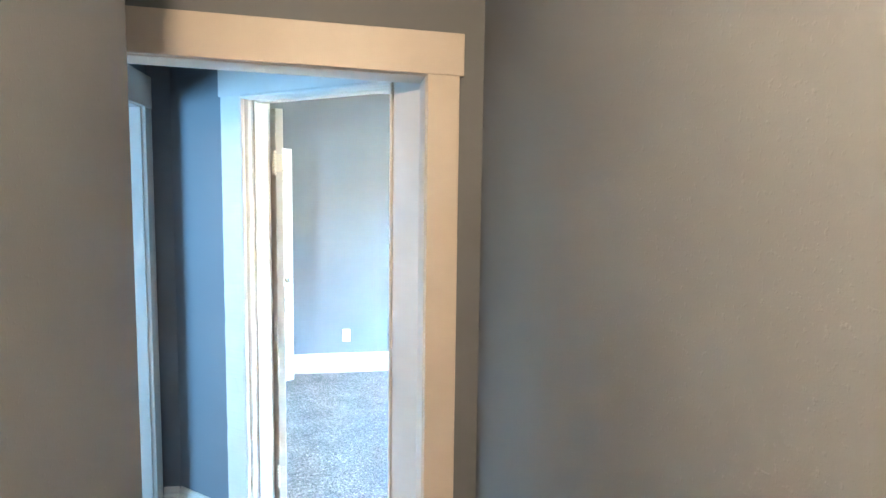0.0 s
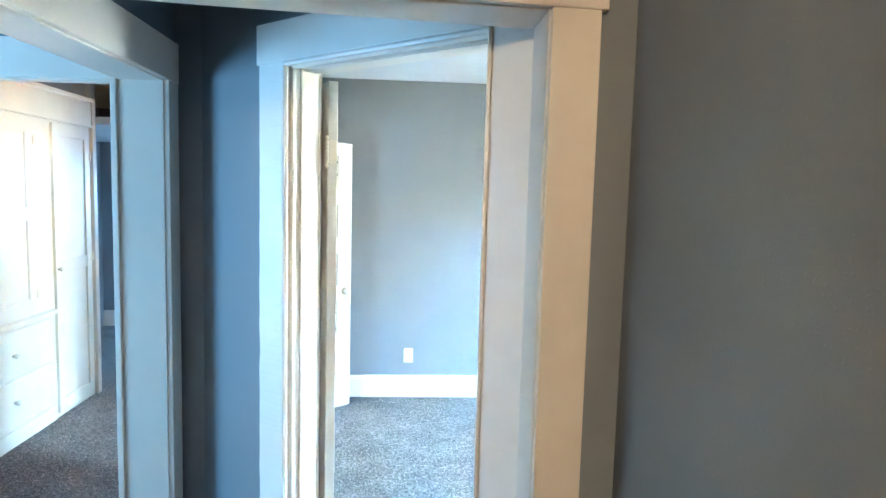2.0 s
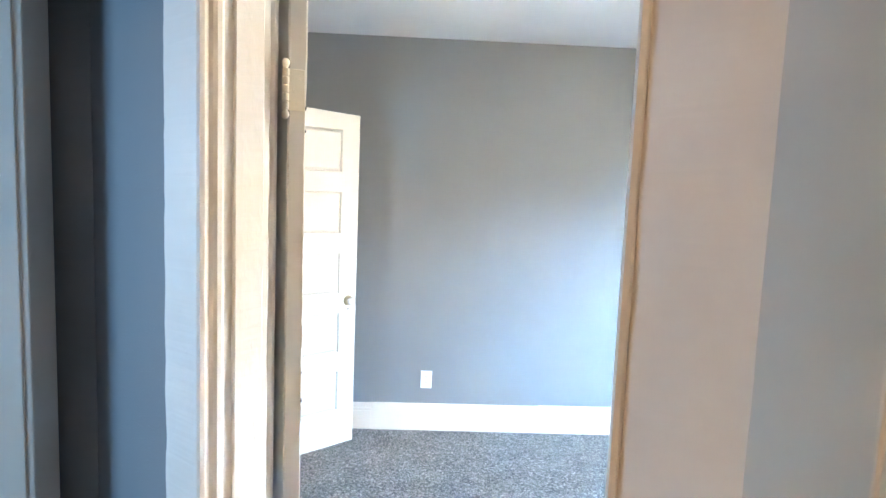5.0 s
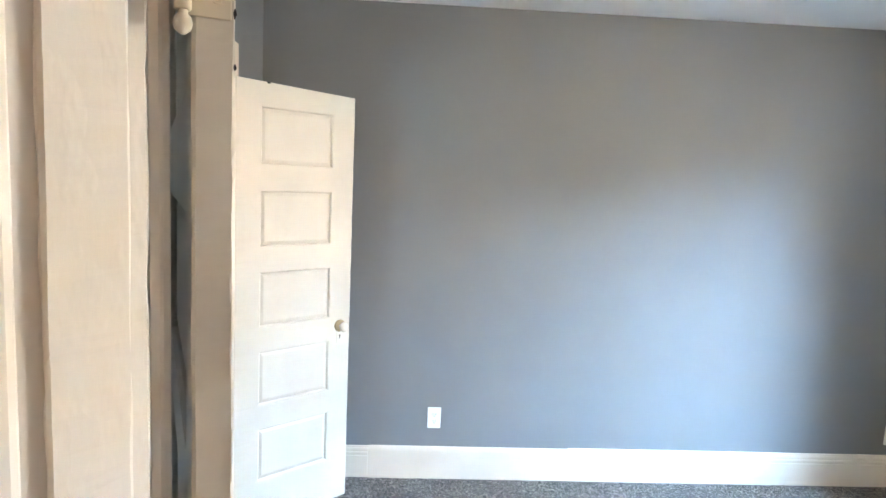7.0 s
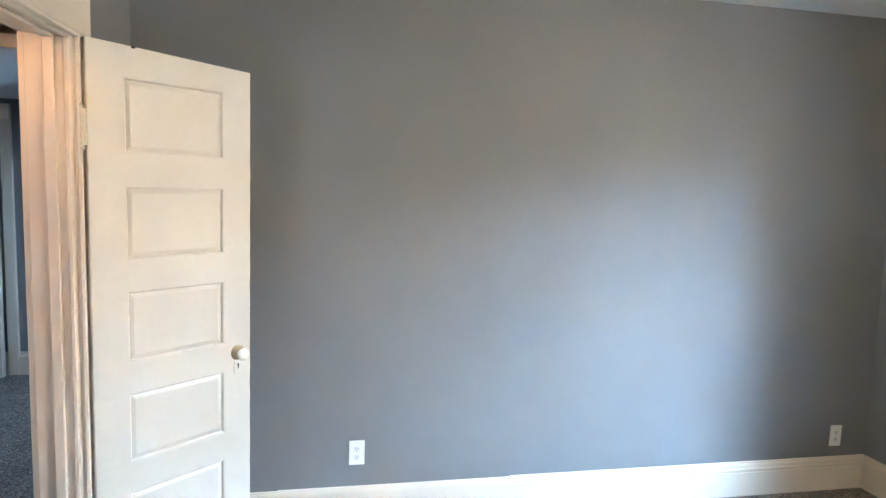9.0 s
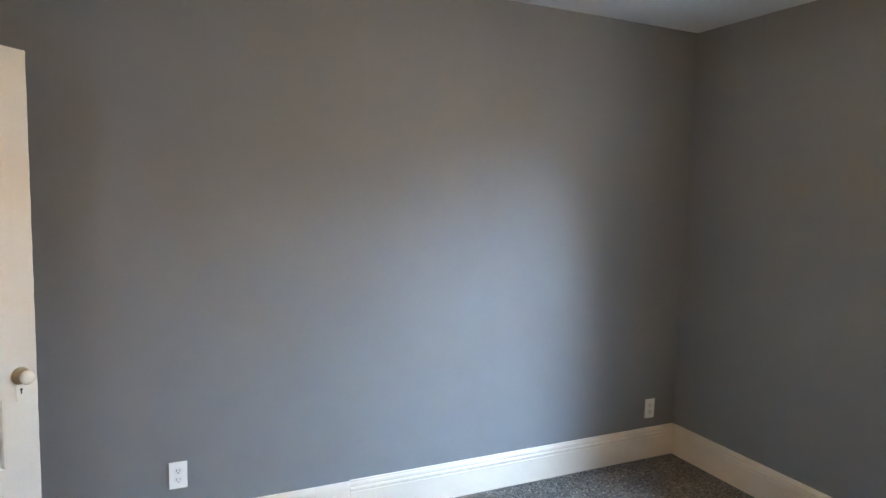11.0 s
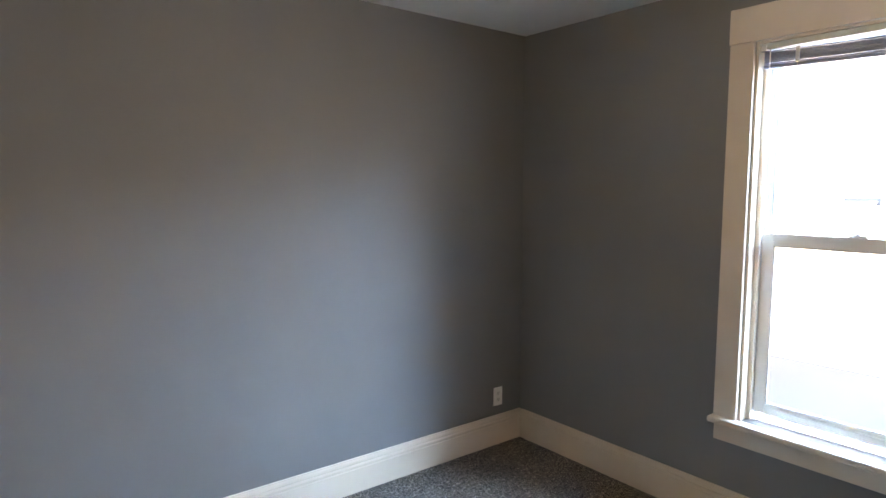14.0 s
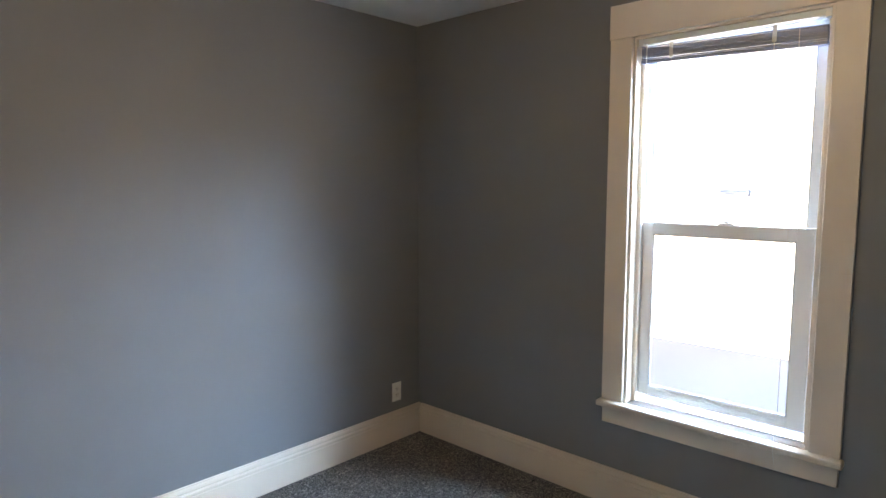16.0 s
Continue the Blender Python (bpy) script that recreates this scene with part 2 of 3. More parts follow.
# rooms beyond
wall("wall_passage_north", (-0.95, 2.385), (-3.2, 2.385), -0.05, [(0.015, 1.98, 0, 2.05)])
wall("wall_passage_south", (-3.2, 0.50), (-1.07, 0.50), -0.12)
wall("wall_passage_west", (-3.2, 0.38), (-3.2, 2.53), 0.12)
wall("wall_dressing_west", (-2.36, 2.53), (-2.36, 5.02), 0.12)
wall("wall_dressing_corner", (-2.36, 5.04), (-3.4, 5.04), -0.12)
wall("wall_dressing_far_west", (-3.4, 5.04), (-3.4, 7.6), 0.12)
wall("wall_dressing_north", (-0.95, 7.45), (-3.4, 7.45), -0.12)
wall("wall_dressing_east", (-0.95, 5.10), (-0.95, 7.45), -0.12)


# ---- trim ----
BASE = [(0, 0), (0.022, 0), (0.022, 0.128), (0.0195, 0.130), (0.0195, 0.133), (0.022, 0.135), (0.023, 0.146), (0.019, 0.152), (0.016, 0.154), (0.018, 0.160), (0.015, 0.170), (0.009, 0.176), (0.008, 0.181), (0, 0.183)]


# the same board clogged with paint
BASE_FLAT = [(0, 0), (0.022, 0), (0.022, 0.158), (0.019, 0.168), (0.011, 0.175), (0.009, 0.177), (0, 0.178)]


def baseboard(p0, p1, left=False, kx=1.0, ky=1.0, outline=BASE):
    """A tall moulded skirting along the wall from p0 to p1, standing out to the right of that way (or to the left)."""
    a, b = Vector((*p0, 0)), Vector((*p1, 0))
    al = (b - a).normalized()
    out = Vector((al.y, -al.x, 0)) * (-1 if left else 1)
    m = Matrix(((out.x, 0, al.x, a.x), (out.y, 0, al.y, a.y), (0, 1, 0, 0), (0, 0, 0, 1)))
    bm = bmesh.new()
    add_profile(bm, [(u * kx, v * ky) for u, v in outline], (b - a).length, m)
    return tagged(part("baseboard", bm, TRIM), "tall cream painted wooden baseboard with moulded top", "baseboard", kind="structure")


baseboard((XW, YN), (-0.2085, YN), kx=0.86, ky=0.955)
baseboard((-0.2075, YN), (0.8965, YN), outline=BASE_FLAT)
baseboard((0.8975, YN), (XE, YN), kx=1.06, ky=1.0)
baseboard((XE, YN - 0.022), (XE, YS))
baseboard((XE - 0.022, YS), (0.60, YS))
baseboard((XW, D2Y1 + 0.125), (XW, YN - 0.022))
baseboard((XW, 2.75), (XW, D2Y0 - 0.125))
baseboard((-0.413, 2.242), (-0.698, 2.492), left=True)
baseboard((-0.778, 2.492), (-0.708, 2.492))


def frame_of(p0, p1):
    a, b = Vector((*p0, 0)), Vector((*p1, 0))
    al = (b - a).normalized()
    return Matrix.Translation(a) @ Matrix(((al.x, -al.y, 0, 0), (al.y, al.x, 0, 0), (0, 0, 1, 0), (0, 0, 0, 1)))


# bead and cove along the inner edge of a casing: a is the way into the opening, b the depth into the wall
MOULD = [(-0.014, 0.0), (-0.014, -0.027), (-0.006, -0.031), (0.001, -0.028), (0.004, -0.020), (0.001, -0.013), (-0.005, -0.010), (-0.005, -0.007),
         (0.002, -0.003), (0.007, 0.003), (0.007, 0.012), (0.003, 0.018), (-0.003, 0.022), (-0.005, 0.032), (-0.006, 0.034), (-0.014, 0.034)]


def worn_board(bm, lo, hi, seed, wobble=0.0007, plain=0):
    """A board whose long edges waver a little, as under many coats of paint. plain: 1 or -1, the side along x that is left straight, to butt against another."""
    n = 200
    rng = random.Random(seed)
    waves = [[(rng.uniform(9, 60), rng.uniform(0, 6.28)) for _ in range(4)] for _ in range(8)]
    nicks = [[(rng.uniform(lo[2], hi[2]), rng.uniform(0.008, 0.03)) for _ in range(7)] for _ in range(8)]
    rings = []
    for k in range(n + 1):
        z = lo[2] + (hi[2] - lo[2]) * k / n
        c = 0.003
        j = []
        for i in range(8):
            v = sum(math.sin(f * z + p) for f, p in waves[i]) * 0.35 * wobble
            v += sum(1.3 * wobble * math.exp(-((z - q) / w) ** 2) for q, w in nicks[i])
            j.append(v + rng.uniform(-0.3, 0.3) * wobble)
        x0, x1, ya, yb = lo[0], hi[0], lo[1], hi[1]
        pts = [(x0 + c, ya), (x1 - c, ya), (x1, ya + c), (x1, yb - c), (x1 - c, yb), (x0 + c, yb), (x0, yb - c), (x0, ya + c)]
        if plain > 0:
            pts[1], pts[4] = (x1, ya), (x1, yb)
        elif plain < 0:
            pts[0], pts[5] = (x0, ya), (x0, yb)
        if plain:
            j = [0.0 if (p[0] - (x0 + x1) / 2) * plain > 0 else v for p, v in zip(pts, j)]
        rings.append([bm.verts.new((p[0] + (j[i] if p[0] < (x0 + x1) / 2 else -j[i]) * 0.7, p[1] + (j[i] if p[1] < (ya + yb) / 2 else -j[i]) * 0.7, z)) for i, p in enumerate(pts)])
    for a, b in zip(rings, rings[1:]):
        for i in range(8):
            bm.faces.new((a[i], a[(i + 1) % 8], b[(i + 1) % 8], b[i]))
    bm.faces.new(list(reversed(rings[0])))
    bm.faces.new(rings[-1])


def cased(name, m, s0, s1, z1, wt, label, legs=(0.115, 0.115), head=0.13, over=0.010, sides=(True, True), mould=(False, False), stop=None, mat=None, tilt=0.0, setback=0.0, narrow=1.0):
    """Lining and casings of an opening whose clear faces are s0, s1 and z1, in a wall's own frame m (s, depth, z)."""
    mat = mat or TRIM
    e = empty(name, label, "door frame", m, kind="structure")

    def board(nm, lo, hi, bev=0.003):
        bm = bmesh.new()
        if setback and nm in ("jamb", "casing_leg", "door_stop"):
            worn_board(bm, lo, hi, int(lo[0] * 100) + int(lo[1] * 900), 0.0009)
        else:
            add_box(bm, lo, hi, bev)
        if "head" in nm and tilt:
            for v in bm.verts:
                v.co.z += tilt * (s1 - v.co.x)
        return part(nm, bm, mat, e)
    board("jamb", (s0 - T, -0.004, 0), (s0, wt - 0.026 if setback else wt + 0.004, z1 + T), 0.007 if setback else 0.003)
    board("jamb", (s1, -0.004, 0), (s1 + T, wt + 0.004, z1 + T))
    board("head_jamb", (s0, -0.004, z1), (s1, wt + 0.004, z1 + T))
    if stop:
        d0, d1, th = stop
        board("door_stop", (s0 - 0.001, d0, 0), (s0 + th, d1, z1 - 0.001), 0.004)
        board("door_stop", (s1 - th, d0, 0), (s1 + 0.001, d1, z1 - 0.001), 0.004)
        board("door_stop", (s0 + th, d0, z1 - th), (s1 - th, d1, z1 + 0.001), 0.004)
    for k, (d0, d1) in enumerate(((-0.022, -0.0005), (wt + 0.0005, wt + 0.022))):
        if not sides[k]:
            continue
        lip = 0.0135 if mould[k] else 0.004
        if legs[0]:
            board("casing_leg", (s0 - legs[0], d0, 0), (s0 - (setback if k and setback else lip), d1, z1 + lip))
        if legs[1]:
            board("casing_leg", (s1 + lip * narrow, d0, 0), (s1 + legs[1], d1, z1 + lip))
        board("casing_head", (s0 - legs[0] - over, d0 - (0.003 if k == 0 else 0), z1 + lip + 0.0005), (s1 + legs[1] + over, d1 + (0.003 if k else 0), z1 + head))
        if mould[k]:
            fl = 1 if k == 0 else -1
            base = 0.0 if k == 0 else wt
            for nm, mm, ln in (("moulding", Matrix(((1, 0, 0, s0), (0, fl, 0, base), (0, 0, 1, 0), (0, 0, 0, 1))), z1 + 0.013),
                               ("moulding", Matrix(((-narrow, 0, 0, s1), (0, fl, 0, base), (0, 0, 1, 0), (0, 0, 0, 1))), z1 + 0.013),
                               ("moulding", Matrix(((0, 0, 1, s0 - 0.004), (0, fl, 0, base), (-1, 0, 0, z1), (0, 0, 0, 1))), s1 - s0 + 0.008)):
                bm = bmesh.new()
                add_profile(bm, MOULD, ln, mm)
                part(nm, bm, mat, e)
    return e


cased("door_frame_hall", frame_of((0, 1.39), (1, 1.39)), AX0, AX1, AZ, 0.142, "cream painted flat casing round the hall opening", legs=(0.0, 0.110), sides=(True, False), head=0.139, over=0.014, tilt=0.026)
cased("door_frame_bedroom", M_DIAG, DS0, DS1, DZ, 0.145, "cream painted moulded casing of the bedroom doorway, many coats", legs=(0.142, 0.130), head=0.145, narrow=0.6, mat=OLDTRIM, mould=(True, False), stop=(0.036, 0.100, 0.009), setback=0.088)
cased("door_frame_passage", frame_of((XW, 0), (XW, 1)), WOY0, WOY1, 2.03, 0.15, "white painted casing round the passage opening", legs=(0.0, 0.098), head=0.15, over=0.0)
cased("door_frame_dressing_room", frame_of((XW, 0), (XW, 1)), D2Y0, D2Y1, D2Z, 0.125, "cream painted moulded casing of the dressing room doorway", legs=(0.115, 0.112), head=0.155, over=0.006, mould=(True, False), stop=(0.040, 0.075, 0.010))
cased("door_frame_passage_end", frame_of((-0.95, 2.435), (-3.2, 2.435)), 0.033, 1.95, 2.02, 0.05, "white painted casing of the inner passage doorway", legs=(0.026, 0.10), head=0.14, over=0.0)
bm = bmesh.new()
add_box(bm, (DS0 - 0.086, 0.1455, 0), (DS0 - 0.0225, 0.149, DZ + 0.012), 0.001)
add_box(bm, (DS0 - 0.034, 0.1195, 0), (DS0 - 0.0050, 0.143, DZ + 0.012), 0.010)
tagged(part("trim", bm, OLDTRIM), "rounded cream casing edge beside the bedroom door hinges", "trim", kind="structure").matrix_world = M_DIAG


# ---- panelled doors ----
def hinge(parent, place, size=0.115):
    """A ball-tipped butt hinge, thick with paint: knuckles and finials about the upright line at place, leaf plates beside it."""
    x, y, z = place
    bm = bmesh.new()
    r, n = 0.0068, 5
    step = size / n
    for k in range(n):
        add_turned(bm, [(r * 0.93, 0.0008), (r, 0.002), (r, step - 0.002), (r * 0.93, step - 0.0008)], pose(x, y, z - size / 2 + k * step), 14)
    for sgn in (1, -1):
        m = pose(x, y, z + sgn * size / 2, 0 if sgn > 0 else 180)
        add_turned(bm, [(0.0040, -0.001), (0.0040, 0.002), (0.0066, 0.005), (0.0078, 0.010), (0.0064, 0.015), (0.002, 0.0185)], m, 14)
    h = part("hinge", bm, HINGE, parent, "paint covered ball tipped hinge", smooth=True)
    slab("hinge_plate", (x - 0.002, y - 0.001, z - size / 2), (x + 0.030, y + 0.0015, z + size / 2), HINGE, h, bevel=0.0007)
    return h


def door_knob(parent, x, y, z, out):
    """A white china knob on a round rose, with a keyhole plate below. out: 1 or -1, the side it stands out to along y."""
    m = pose(x, y, z, -90 if out > 0 else 90)
    bm = bmesh.new()
    add_turned(bm, [(0.030, 0), (0.030, 0.003), (0.024, 0.007), (0.012, 0.009)], m, 24)
    rose = part("rose", bm, AGED, parent, "tarnished round metal rose", smooth=True)
    bm = bmesh.new()
    add_turned(bm, [(0.009, 0.008), (0.008, 0.020), (0.015, 0.025), (0.023, 0.033), (0.0245, 0.042), (0.020, 0.050), (0.011, 0.055), (0.002, 0.056)], m, 24)
    part("knob", bm, CHINA, parent, "white glazed china knob", smooth=True)
    bm = bmesh.new()
    add_box(bm, (x - 0.017, min(y, y + out * 0.003), z - 0.085), (x + 0.017, max(y, y + out * 0.003), z - 0.032), 0.001)
    plate = part("keyhole_plate", bm, DOORP, parent)
    bm = bmesh.new()
    add_turned(bm, [(0.0042, 0.0028), (0.0042, 0.0042)], pose(x, y, z - 0.048, -90 if out > 0 else 90), 12)
    add_box(bm, (x - 0.0022, min(y + out * 0.0028, y + out * 0.0042), z - 0.064), (x + 0.0022, max(y + out * 0.0028, y + out * 0.0042), z - 0.049))
    part("keyhole", bm, DARK, plate)


def panel_door(name, m, width, height, thick, label, stile=0.118, top=0.075, rail=0.113, pane=0.256, rows=5, skew=0.0):
    """A door leaf in its own frame: hinge line at the origin, leaf along +x, thickness along +y."""
    e = empty(name, label, "door", m)
    bm = bmesh.new()
    worn_board(bm, (0, 0, 0), (stile, thick, height), 3, plain=1)
    part("hinge_stile", bm, DOORP, e)
    bm = bmesh.new()
    worn_board(bm, (width - stile, 0, 0), (width, thick, height), 4, 0.0006, plain=-1)
    part("lock_stile", bm, DOORP, e)
    bottom = height - top - rows * pane - (rows - 1) * rail
    x0, x1, z = stile, width - stile, bottom
    slab("bottom_rail", (x0, 0.0, 0), (x1, thick - 0.0, bottom), DOORP, e)
    for k in range(rows):
        bm = bmesh.new()
        h0, h1 = thick / 2 - 0.005, thick / 2 + 0.005
        loops = []
        for inset, yy in ((0.026, 0.0085), (0.012, h0), (0.0, h0), (0.0, h1), (0.012, h1), (0.026, thick - 0.0085)):
            loops.append([bm.verts.new(p) for p in ((x0 + inset, yy, z + inset), (x1 - inset, yy, z + inset), (x1 - inset, yy, z + pane - inset), (x0 + inset, yy, z + pane - inset))])
        for a, b in zip(loops, loops[1:]):
            for i in range(4):
                bm.faces.new((a[i], a[(i + 1) % 4], b[(i + 1) % 4], b[i]))
        bm.faces.new(loops[0])
        bm.faces.new(loops[-1])
        part("panel", bm, DOORP, e)
        for ya, yb in ((0.0012, 0.0128), (thick - 0.0012, thick - 0.0128)):
            bm = bmesh.new()
            add_ring(bm, x0, x1, z, z + pane, 0.009, ya, yb)
            part("panel_bead", bm, DOORP, e)
        z += pane
        if k < rows - 1:
            slab("rail", (x0, 0.0, z), (x1, thick - 0.0, z + rail), DOORP, e)
            z += rail
    slab("top_rail", (x0, 0.0, z), (x1, thick - 0.0, height), DOORP, e)
    # a leaf that was planed out of square: its top rises towards the hinges
    for ob in e.children:
        for v in ob.data.vertices:
            if v.co.z > height - 0.02:
                v.co.z += skew * (1 - v.co.x / width)
    return e


def along(p0, p1, z):
    a = Vector((*p0, z))
    al = (Vector((*p1, z)) - a).normalized()
    return Matrix.Translation(a) @ Matrix(((al.x, -al.y, 0, 0), (al.y, al.x, 0, 0), (0, 0, 1, 0), (0, 0, 0, 1)))


closet_door = panel_door("door_dressing_room", along((-0.757, 4.325), (-0.304, 4.712), 0.02), 0.596, 1.98, 0.036, "cream white five panel wooden door standing open", stile=0.113, top=0.085, rail=0.105, pane=0.253, skew=0.019)
door_knob(closet_door, 0.596 - 0.058, 0.0, 0.885, -1)
hinge(closet_door, (-0.012, 0.006, 1.72))
hinge(closet_door, (-0.012, 0.006, 0.28))
slab("paint_chip", (0.141, -0.0008, 1.9880), (0.157, 0.007, 1.9955), DARK, closet_door, "dark notch knocked out of the top edge", bevel=0.002)

bed_door = panel_door("door_bedroom", along((-0.164, 2.263), (-0.473, 3.009), 0.02), 0.80, 2.012, 0.036, "cream white five panel wooden door, opened wide, chipped edge", pane=0.262)
hinge(bed_door, (-0.009, 0.043, 1.768), 0.078)
hinge(bed_door, (-0.009, 0.043, 0.30), 0.078)


def flake(parent, y, z, w, h, mat, seed, label, depth=0.0014):
    """A ragged flake or pit of paint on the hinge edge of a leaf, w across and h high."""
    rng = random.Random(seed)
    n = 11
    bm = bmesh.new()
    pts = []
    for k in range(n):
        a = 2 * math.pi * k / n
        q = rng.uniform(0.62, 1.0)
        pts.append((y + w / 2 * q * math.cos(a), z + h / 2 * q * math.sin(a) ** 3 if k % 3 else z + h / 2 * q * math.sin(a)))
    low = [bm.verts.new((0.0015, p[0], p[1])) for p in pts]
    top = [bm.verts.new((-depth, y + (p[0] - y) * 0.75, z + (p[1] - z) * 0.9)) for p in pts]
    for k in range(n):
        bm.faces.new((low[k], low[(k + 1) % n], top[(k + 1) % n], top[k]))
    bm.faces.new(top)
    part("paint_chip", bm, mat, parent, label)


for k, (yy, zz, w, h) in enumerate(((0.0016, 1.735, 0.004, 0.012), (0.0012, 1.69, 0.003, 0.008), (0.0018, 1.20, 0.0035, 0.010), (0.001, 1.14, 0.004, 0.013), (0.0015, 0.52, 0.004, 0.012))):
    flake(bed_door, yy, zz, w, h, DARK, k, "small dark pit in the paint", 0.0016)
rng = random.Random(11)
for k in range(16):
    flake(bed_door, rng.uniform(0.0015, 0.005), 0.35 + 1.25 * k / 16 + rng.uniform(-0.03, 0.03), rng.uniform(0.003, 0.006), rng.uniform(0.025, 0.07), OLDTRIM, 40 + k, "raised ragged edge of cracked paint", rng.uniform(0.0012, 0.0026))
for zc in (1.768, 0.30):
    leaf = slab("hinge_leaf", (-0.0022, 0.0045, zc - 0.040), (0.0005, 0.043, zc + 0.040), HINGE, bed_door, "painted over hinge leaf let into the door edge", bevel=0.0009)
    for dz, dy in ((-0.024, 0.016), (0.0, 0.024), (0.024, 0.016)):
        bm = bmesh.new()
        add_turned(bm, [(0.0044, 0.0), (0.0040, 0.0007), (0.0026, 0.0004), (0.0010, 0.0006)], pose(-0.0020, dy, zc + dz, 0, -90), 14)
        part("screw", bm, HINGE, leaf)

# door seen beyond the dressing room
far = empty("door_far_room", "white painted door standing ajar in a grey wall", "door", pose(-2.56, 7.38, 0.01))
bm = bmesh.new()
worn_board(bm, (0.0, -0.05, 0), (0.13, 0.0, 1.96), 9, 0.0008)
part("leaf", bm, DOORP, far)
hinge(far, (-0.006, -0.055, 0.36), 0.10)
hinge(far, (-0.006, -0.055, 1.70), 0.10)
bm = bmesh.new()
add_box(bm, (-2.43, 7.42, 0), (-2.355, 7.45, 2.05), 0.004)
add_box(bm, (-3.10, 7.415, 1.985), (-2.355, 7.449, 2.10), 0.004)
tagged(part("trim", bm, TRIM), "pale painted casing round a far doorway", "trim", kind="structure")

# ---- window ----
win = empty("window_1", "white double hung vinyl window in a wide cream casing", "window", frame_of((XE, 0), (XE, 1)), kind="structure")
y0, y1, z0, z1 = WIN_Y0, WIN_Y1, WIN_Z0, WIN_Z1
# in this frame the first axis runs north, the second into the room
slab("casing_leg", (y0 - 0.112, 0.0, z0), (y0 - 0.004, 0.022, z1), TRIM, win, bevel=0.003)
slab("casing_leg", (y1 + 0.004, 0.0, z0), (y1 + 0.112, 0.022, z1), TRIM, win, bevel=0.003)
slab("casing_head", (y0 - 0.116, 0.0, z1 + 0.0008), (y1 + 0.116, 0.025, z1 + 0.152), TRIM, win, bevel=0.003)
slab("apron", (y0 - 0.108, 0.0, 0.415), (y1 + 0.108, 0.020, z0 - 0.031), TRIM, win, bevel=0.003)
slab("stool", (y0 - 0.125, 0.0005, z0 - 0.030), (y1 + 0.125, 0.058, z0), TRIM, win, bevel=0.008)
slab("stool_inner", (y0, -0.058, z0 - 0.030), (y1, 0.0005, z0 - 0.0005), TRIM, win)
for lo, hi in (((y0 - 0.002, -0.148, z0), (y0 + 0.010, 0.004, z1)), ((y1 - 0.010, -0.148, z0), (y1 + 0.002, 0.004, z1)), ((y0 + 0.010, -0.148, z1 - 0.010), (y1 - 0.010, 0.004, z1 + 0.002))):
    slab("reveal", lo, hi, TRIM, win, bevel=0.001)
# stops beside the sashes
for lo, hi in (((y0 + 0.010, -0.070, z0), (y0 + 0.028, -0.046, z1 - 0.01)), ((y1 - 0.028, -0.070, z0), (y1 - 0.010, -0.046, z1 - 0.01))):
    slab("stop", lo, hi, TRIM, win, bevel=0.003)
# vinyl frame with its two tracks
for a in (y0 + 0.010, y1 - 0.036):
    bm = bmesh.new()
    add_box(bm, (a, -0.148, z0), (a + 0.026, -0.128, z1 - 0.01), 0.001)
    add_box(bm, (a if a < 3 else a + 0.012, -0.128, z0), (a + 0.014 if a < 3 else a + 0.026, -0.072, z1 - 0.01), 0.001)
    add_box(bm, (a, -0.103, z0), (a + 0.026, -0.097, z1 - 0.01), 0.001)
    part("frame_post", bm, VINYL, win)
slab("frame_head", (y0 + 0.036, -0.148, z1 - 0.035), (y1 - 0.036, -0.072, z1 - 0.01), VINYL, win, bevel=0.001)
slab("frame_sill", (y0 + 0.011, -0.148, z0 - 0.012), (y1 - 0.011, -0.060, z0 + 0.005), VINYL, win, bevel=0.003)


def sash(name, d0, d1, ya, yb, za, zb, south, north, top, bot):
    e = new(name)
    e.parent = win
    slab("stile", (ya, d0, za), (ya + south, d1, zb), VINYL, e, bevel=0.003)
    slab("stile", (yb - north, d0, za), (yb, d1, zb), VINYL, e, bevel=0.003)
    slab("rail", (ya + south, d0, zb - top), (yb - north, d1, zb), VINYL, e, bevel=0.003)
    slab("rail", (ya + south, d0, za), (yb - north, d1, za + bot), VINYL, e, bevel=0.003)
    c = (d0 + d1) / 2
    p = slab("pane", (ya + south - 0.004, c - 0.002, za + bot - 0.004), (yb - north + 0.004, c + 0.002, zb - top + 0.004), GLASS, e)
    p.visible_shadow = False
    bm = bmesh.new()
    add_ring(bm, ya + south, yb - north, za + bot, zb - top, 0.006, c + 0.010, c + 0.002)
    part("glazing_bead", bm, GASKET, e)
    return e


sash("upper_sash", -0.127, -0.104, y0 + 0.026, y1 - 0.022, 1.345, z1 - 0.02, 0.046, 0.030, 0.030, 0.046)
# the lower sash stands a little open
sash("lower_sash", -0.096, -0.073, y0 + 0.036, y1 - 0.028, z0 + 0.037, 1.398, 0.064, 0.052, 0.056, 0.048)
bm = bmesh.new()
add_box(bm, (3.10, -0.098, 1.398), (3.17, -0.074, 1.406), 0.003)
add_turned(bm, [(0.013, 0), (0.012, 0.010), (0.006, 0.013)], pose(3.135, -0.086, 1.405), 16)
add_box(bm, (3.13, -0.082, 1.408), (3.175, -0.070, 1.416), 0.003)
part("sash_lock", bm, VINYL, win)
slab("lift_rail", (y0 + 0.12, -0.074, z0 + 0.060), (y1 - 0.12, -0.066, z0 + 0.070), VINYL, win, bevel=0.003)

